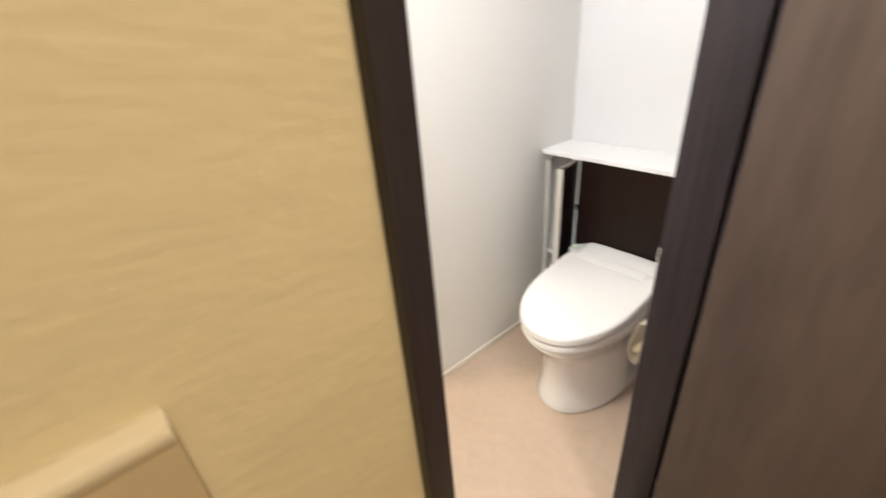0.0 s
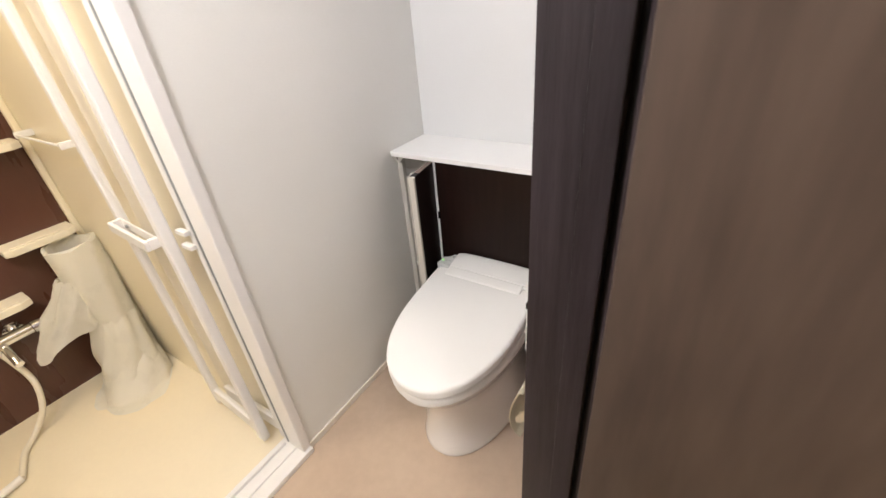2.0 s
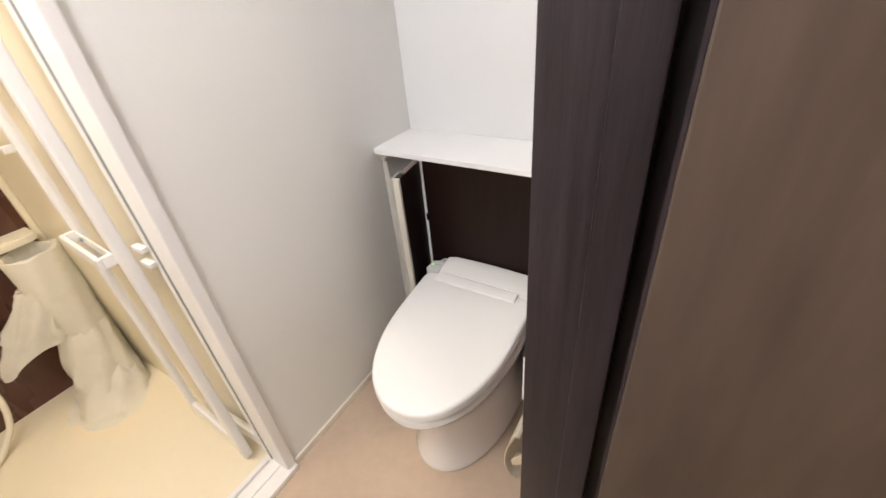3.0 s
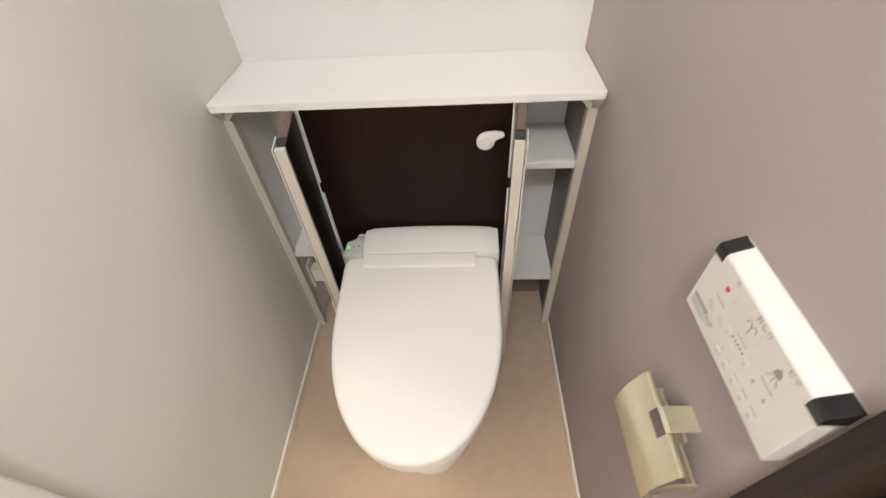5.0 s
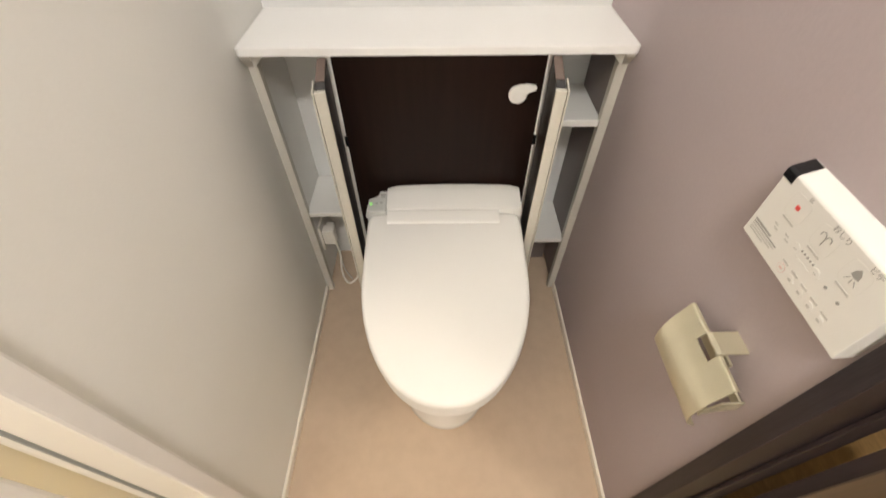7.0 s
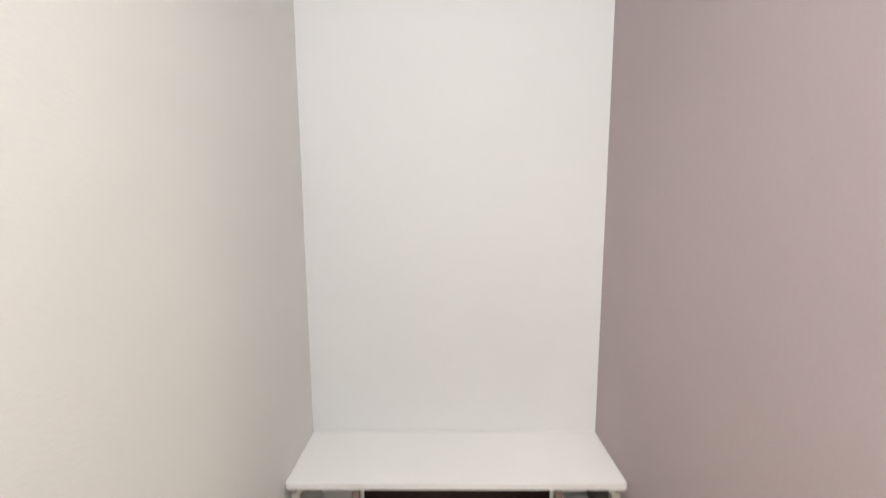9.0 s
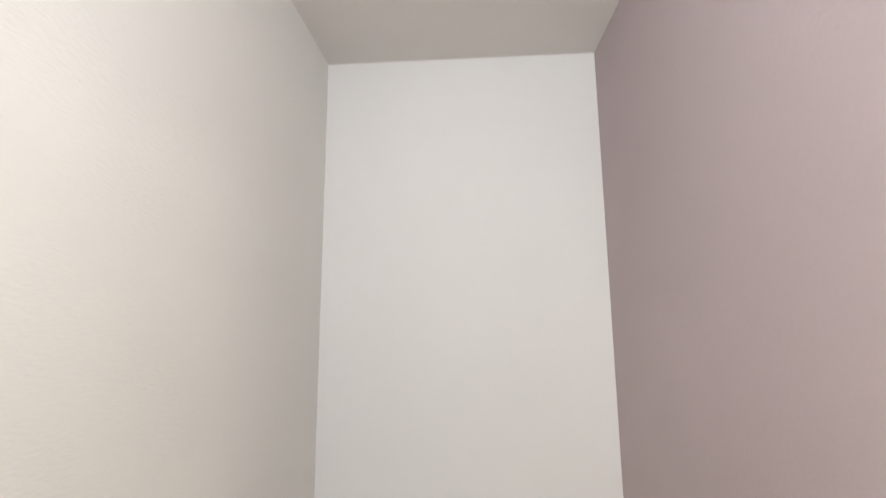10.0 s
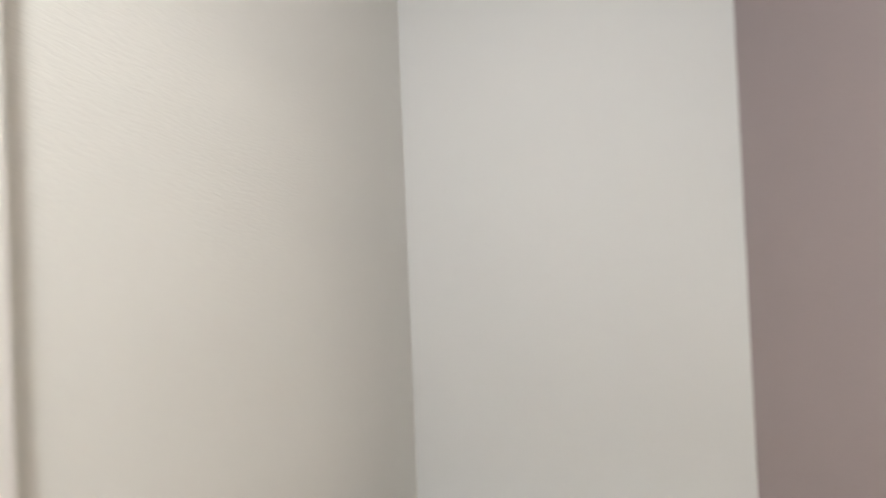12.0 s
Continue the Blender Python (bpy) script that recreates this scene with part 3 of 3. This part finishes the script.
def slab(y_back, y_front, half, z0, z1, r, taper, slope=SL, square=5.5, crown=0.0):
    rings = [egg(y_back - r * 0.8, y_front + r * 0.8, half - r * 0.8, z0, taper=taper, slope=slope, square=square),
             egg(y_back, y_front, half, z0 + r * 0.5, taper=taper, slope=slope, square=square),
             egg(y_back, y_front, half, z1 - r, taper=taper, slope=slope, square=square)]
    for k in range(1, 5):
        a = math.pi / 2 * k / 4
        i = r * (1 - math.cos(a))
        rings.append(egg(y_back - i, y_front + i, half - i, z1 - r + r * math.sin(a), taper=taper, slope=slope, square=square))
    for k in range(1, 6):
        g = 1 - k / 6
        m = y_back + (y_front - y_back) * 0.5
        rings.append(egg(m + (y_back - r - m) * g, m + (y_front + r - m) * g, (half - r) * g, z1 + crown * (1 - g * g), taper=taper, slope=0, square=square))
        rings[-1] = [(x, y, z1 + crown * (1 - g * g) + slope * (y - 0.35 - y_front)) for x, y, z in rings[-1]]
    return loft(rings)


part("seat", slab(-0.275, -0.737, 0.182, 0.354, 0.381, 0.009, 0.0, slope=0.08, square=14), M_LID, toilet, "white seat under the lid", smooth=True)
part("lid", slab(-0.2925, -0.741, 0.1835, 0.3835, 0.417, 0.012, 0.0, crown=0.003, square=16), M_LID, toilet, "smooth white closed lid", smooth=True)
stations = []
for k in range(15):
    x = -0.139 + 0.326 * k / 14
    bow = 0.008 * ((x - 0.018) / 0.168) ** 2
    end = 0.003 if k in (0, 14) else 0.0
    rise = [(0.1425, 0.39), (0.1425, 0.486), (0.138, 0.4935), (0.130, 0.4955), (0.112, 0.4930), (0.075, 0.4870), (0.0605, 0.4830), (0.0585, 0.4790), (0.0585, 0.39)]
    stations.append([(x, y - bow * (y > 0.11) - end * (y > 0.12), z - end * (z > 0.45)) for y, z in rise])
body = part("bidet_unit", loft(stations), M_LID, toilet, "white bidet-seat unit behind the lid", smooth=True)
part("hinge_cover", prism([(0.0580, 0.455), (0.0580, 0.4815), (0.054, 0.4828), (0.040, 0.4795), (0.028, 0.4762), (0.0225, 0.4732), (0.0225, 0.455)], "x", -0.136, 0.131, bevel=0.0015), M_LID, toilet, "rounded white hinge cover", smooth=True)
panel = part("control_panel", prism([(-0.187, 0.0535), (-0.1395, 0.0535), (-0.1395, 0.126), (-0.160, 0.126), (-0.160, 0.104), (-0.184, 0.098)], "z", 0.42, 0.483, bevel=0.003), M_SILVER, toilet, "silver control panel")
part("indicator", block(-0.180, -0.1745, 0.076, 0.081, 0.4830, 0.4842), M_GREEN, panel, "lit green indicator")
for i in range(2):
    part("indicator", block(-0.1665 + 0.011 * i, -0.1610 + 0.011 * i, 0.079 + 0.002 * i, 0.0825 + 0.002 * i, 0.4830, 0.4838), M_GREY, panel)
part("panel_print", block(-0.156, -0.144, 0.110, 0.114, 0.4830, 0.4838), M_GREY, panel)
part("panel_print", block(-0.154, -0.146, 0.103, 0.106, 0.4830, 0.4838), M_GREY, panel)
part("sensor_dot", tube([(0.0, -0.243 + 0.35, 0.4905), (0.0, -0.243 + 0.35, 0.4918)], 0.0035, 12), M_PALEGREY, body)
part("water_fitting", tube([(-0.186, 0.080, 0.445), (-0.194, 0.080, 0.445)], [0.008, 0.007], 12), M_PLUG, toilet, smooth=True)

# ---- remote control and paper holder on the mauve wall ----
remote = thing("bidet_remote", "white wall remote with black corner caps and printed buttons", "remote control", at=(W, -0.757, 0.86))
FX = -0.023
part("case", prism([(0.0, -0.0525), (FX + 0.002, -0.0535), (FX, -0.0515), (FX, 0.0385), (FX + 0.002, 0.0412), (-0.002, 0.0495), (0.0, 0.0495)], "y", -0.088, 0.083, bevel=0.0012), M_REMOTE, remote)
for y0, y1 in ((0.068, 0.0838), (-0.0888, -0.073)):
    part("sensor_cap", prism([(FX - 0.0007, 0.029), (FX - 0.0007, 0.0390), (FX + 0.0018, 0.0419), (-0.0022, 0.0503), (-0.0022, 0.029)], "y", y0, y1, bevel=0.0005), M_BLACK, remote, "glossy black corner cap")


def mark(material, y, z, w, h, parent=None, name="print_bar", t=0.0004):
    return part(name, block(FX - t, FX + 0.0002, y - w / 2, y + w / 2, z - h / 2, z + h / 2), material, parent or remote)


def button(y, z, w):
    r = 0.006
    ring = []
    for k in range(24):
        a = 2 * math.pi * k / 24
        ring.append((y + math.copysign(abs(math.cos(a)) ** 0.4, math.cos(a)) * w / 2, z + math.copysign(abs(math.sin(a)) ** 0.4, math.sin(a)) * w / 2))
    b = part("button", prism(ring, "x", FX - 0.0003, FX + 0.0002), M_REMOTE, remote)
    rim = bmesh.new()
    outer = [rim.verts.new((FX - 0.0005, u, v)) for u, v in ring]
    inner = [rim.verts.new((FX - 0.0005, y + (u - y) * 0.96, z + (v - z) * 0.96)) for u, v in ring]
    for k in range(24):
        rim.faces.new((outer[k], outer[(k + 1) % 24], inner[(k + 1) % 24], inner[k]))
    part("button_rim", rim, M_RIM, b, "pale grey outline")
    return b


def letters(text, y, z, size, material, name="lettering"):
    cu = bpy.data.curves.new(name, "FONT")
    cu.body, cu.size, cu.align_x, cu.align_y, cu.extrude = text, size, "CENTER", "CENTER", 0.0001
    tmp = new(name + "_curve", cu)
    bpy.context.view_layer.update()
    me = bpy.data.meshes.new_from_object(tmp.evaluated_get(bpy.context.evaluated_depsgraph_get()))
    bpy.data.objects.remove(tmp)
    me.materials.clear()
    me.materials.append(material)
    ob = new(name, me)
    ob.parent = remote
    ob.matrix_local = Matrix.Translation((FX - 0.0006, y, z)) @ Matrix(((0, 0, -1, 0), (-1, 0, 0, 0), (0, 1, 0, 0), (0, 0, 0, 1)))
    return ob


B1, B2, B3 = 0.043, -0.001, -0.045
BZ = 0.0185
for y in (B1, B2, B3):
    button(y, BZ - 0.001, 0.027)
part("stop_mark", block(FX - 0.0016, FX - 0.0006, B1 - 0.0024, B1 + 0.0024, BZ - 0.0024, BZ + 0.0024), M_RED, remote, "red stop mark")
letters("おしり", B2 - 0.009, 0.0340, 0.0080, M_GREY)
letters("止", B1 - 0.006, 0.0345, 0.0065, M_GREY)
letters("ビデ", B3 - 0.010, 0.0340, 0.0075, M_GREY)


def stroke(points, r=0.0005):
    return part("button_icon", tube([(FX - 0.0009, y, z) for y, z in points], r, 6), M_GREY, remote)


# the middle button: a stem that splits into two curled branches
stroke([(B2, BZ - 0.007), (B2, BZ + 0.001)])
for d in (-1, 1):
    stroke([(B2, BZ + 0.001), (B2 + 0.0015 * d, BZ + 0.0045), (B2 + 0.004 * d, BZ + 0.006), (B2 + 0.0065 * d, BZ + 0.0045), (B2 + 0.007 * d, BZ + 0.001)])
# the last button: a seated shape over fanned spray
part("button_icon", prism([(B3 - 0.0048, BZ - 0.001), (B3 - 0.0036, BZ + 0.0045), (B3, BZ + 0.0085), (B3 + 0.0036, BZ + 0.0045), (B3 + 0.0048, BZ - 0.001), (B3, BZ - 0.0022)], "x", FX - 0.0009, FX - 0.0005), M_GREY, remote)
for dy in (-0.0055, 0.0, 0.0055):
    stroke([(B3 + dy * 0.5, BZ - 0.0035), (B3 + dy * 1.2, BZ - 0.0085)])
rng = random.Random(3)
# block of small print under the stop button
for i, (m, w) in enumerate(((M_GREY, 0.030), (M_GREY, 0.044), (M_PALEGREY, 0.042), (M_PALEGREY, 0.038), (M_PALEGREY, 0.026))):
    mark(m, 0.0765 - w / 2, -0.0275 - 0.0034 * i, w, 0.0015 if i else 0.0022)
mark(M_PALEGREY, 0.078, 0.034, 0.008, 0.0022)
for y, z in ((0.051, -0.014), (0.032, -0.013)):
    for k in (0, 1):
        mark(M_PALEGREY, y - 0.003 * k, z + 0.0022 - 0.0044 * k, 0.006, 0.0016)
for y in (-0.035, -0.053):
    part("small_button", tube([(FX - 0.0008, y, -0.0115), (FX + 0.0002, y, -0.0115)], 0.0018, 14), M_GREY, remote)
# strength keys joined by a line, with five level lamps
for y in (0.0150, -0.0180):
    part("round_button", tube([(FX - 0.0004, y, -0.012), (FX + 0.0002, y, -0.012)], 0.0062, 20), M_RIM, remote, "pale round key")
    part("key_face", tube([(FX - 0.0006, y, -0.012), (FX + 0.0002, y, -0.012)], 0.0057, 20), M_REMOTE, remote)
    mark(M_PALEGREY, y, -0.012, 0.004, 0.0014, t=0.0009)
mark(M_RIM, -0.0015, -0.0168, 0.022, 0.0009)
for i in range(5):
    part("level_lamp", tube([(FX - 0.0007, 0.0075 - 0.0045 * i, -0.0075), (FX + 0.0002, 0.0075 - 0.0045 * i, -0.0075)], 0.0013, 8), M_GREY, remote)
# lower row of small keys with captions
for i in range(5):
    y = 0.012 - 0.0165 * i
    part("round_button", tube([(FX - 0.0004, y, -0.0395), (FX + 0.0002, y, -0.0395)], 0.0056, 18), M_PINK if i == 0 else M_RIM, remote, "pale round key")
    part("key_face", tube([(FX - 0.0006, y, -0.0395), (FX + 0.0002, y, -0.0395)], 0.0051, 18), M_REMOTE, remote)
    mark(M_PINK if i == 0 else M_PALEGREY, y, -0.0395, 0.0045, 0.0026, t=0.0009)
    mark(M_PALEGREY, y, -0.0310, rng.uniform(0.008, 0.012), 0.0020)
for y in (B1, B2, B3):
    mark(M_PALEGREY, y, 0.0005, 0.018, 0.0020)

holder = thing("paper_holder", "empty champagne metal toilet paper holder on the mauve wall", "paper holder", at=(W, -0.763, 0.628))
# side view of the sprung cover plate: (x, z)
cover = [(-0.034, 0.056), (-0.039, 0.0555), (-0.045, 0.040), (-0.053, 0.015), (-0.057, -0.015), (-0.055, -0.040), (-0.047, -0.056), (-0.036, -0.062)]
line = curve_points([(x, 0, z) for x, z in cover], 5)
outer = [(p.x, p.z) for p in line]
inner = [(p.x + 0.0018, p.z - 0.0012) for p in reversed(line)]
for y0, y1 in ((-0.0635, -0.0165), (0.0165, 0.0635)):
    part("cover_plate", prism(outer + inner, "y", y0, y1), M_STEEL, holder, "curved champagne metal cover plate", smooth=True)
low = [(p.x, p.z) for p in line if p.z < 0.042]
part("cover_plate", prism(low + [(x + 0.0018, z - 0.0012) for x, z in reversed(low)], "y", -0.0165, 0.0165), M_STEEL, holder, "curved champagne metal cover plate", smooth=True)
part("arm", prism([(0.0, 0.0575), (0.0, 0.0600), (-0.034, 0.0590), (-0.0395, 0.0570), (-0.0385, 0.0545), (-0.033, 0.0562)], "y", -0.016, 0.016), M_STEEL, holder, "flat wall arm")
part("wall_plate", block(-0.005, 0.0, -0.014, 0.014, -0.010, 0.022, bevel=0.0015), M_STEEL, holder)
for sy in (-0.060, 0.060):
    part("side_arm", prism([(-0.002, 0.012), (-0.030, 0.010), (-0.046, -0.018), (-0.044, -0.030), (-0.028, -0.016), (-0.002, -0.010)], "y", sy - 0.0012, sy + 0.0012), M_STEEL, holder, "side arm")
    part("paper_peg", block(-0.044, -0.034, min(sy, sy * 0.72), max(sy, sy * 0.72), -0.030, -0.016, bevel=0.003), M_STEEL, holder, "folding paper peg")
part("cross_bar", block(-0.006, -0.002, -0.060, 0.060, -0.008, 0.008, bevel=0.001), M_STEEL, holder)
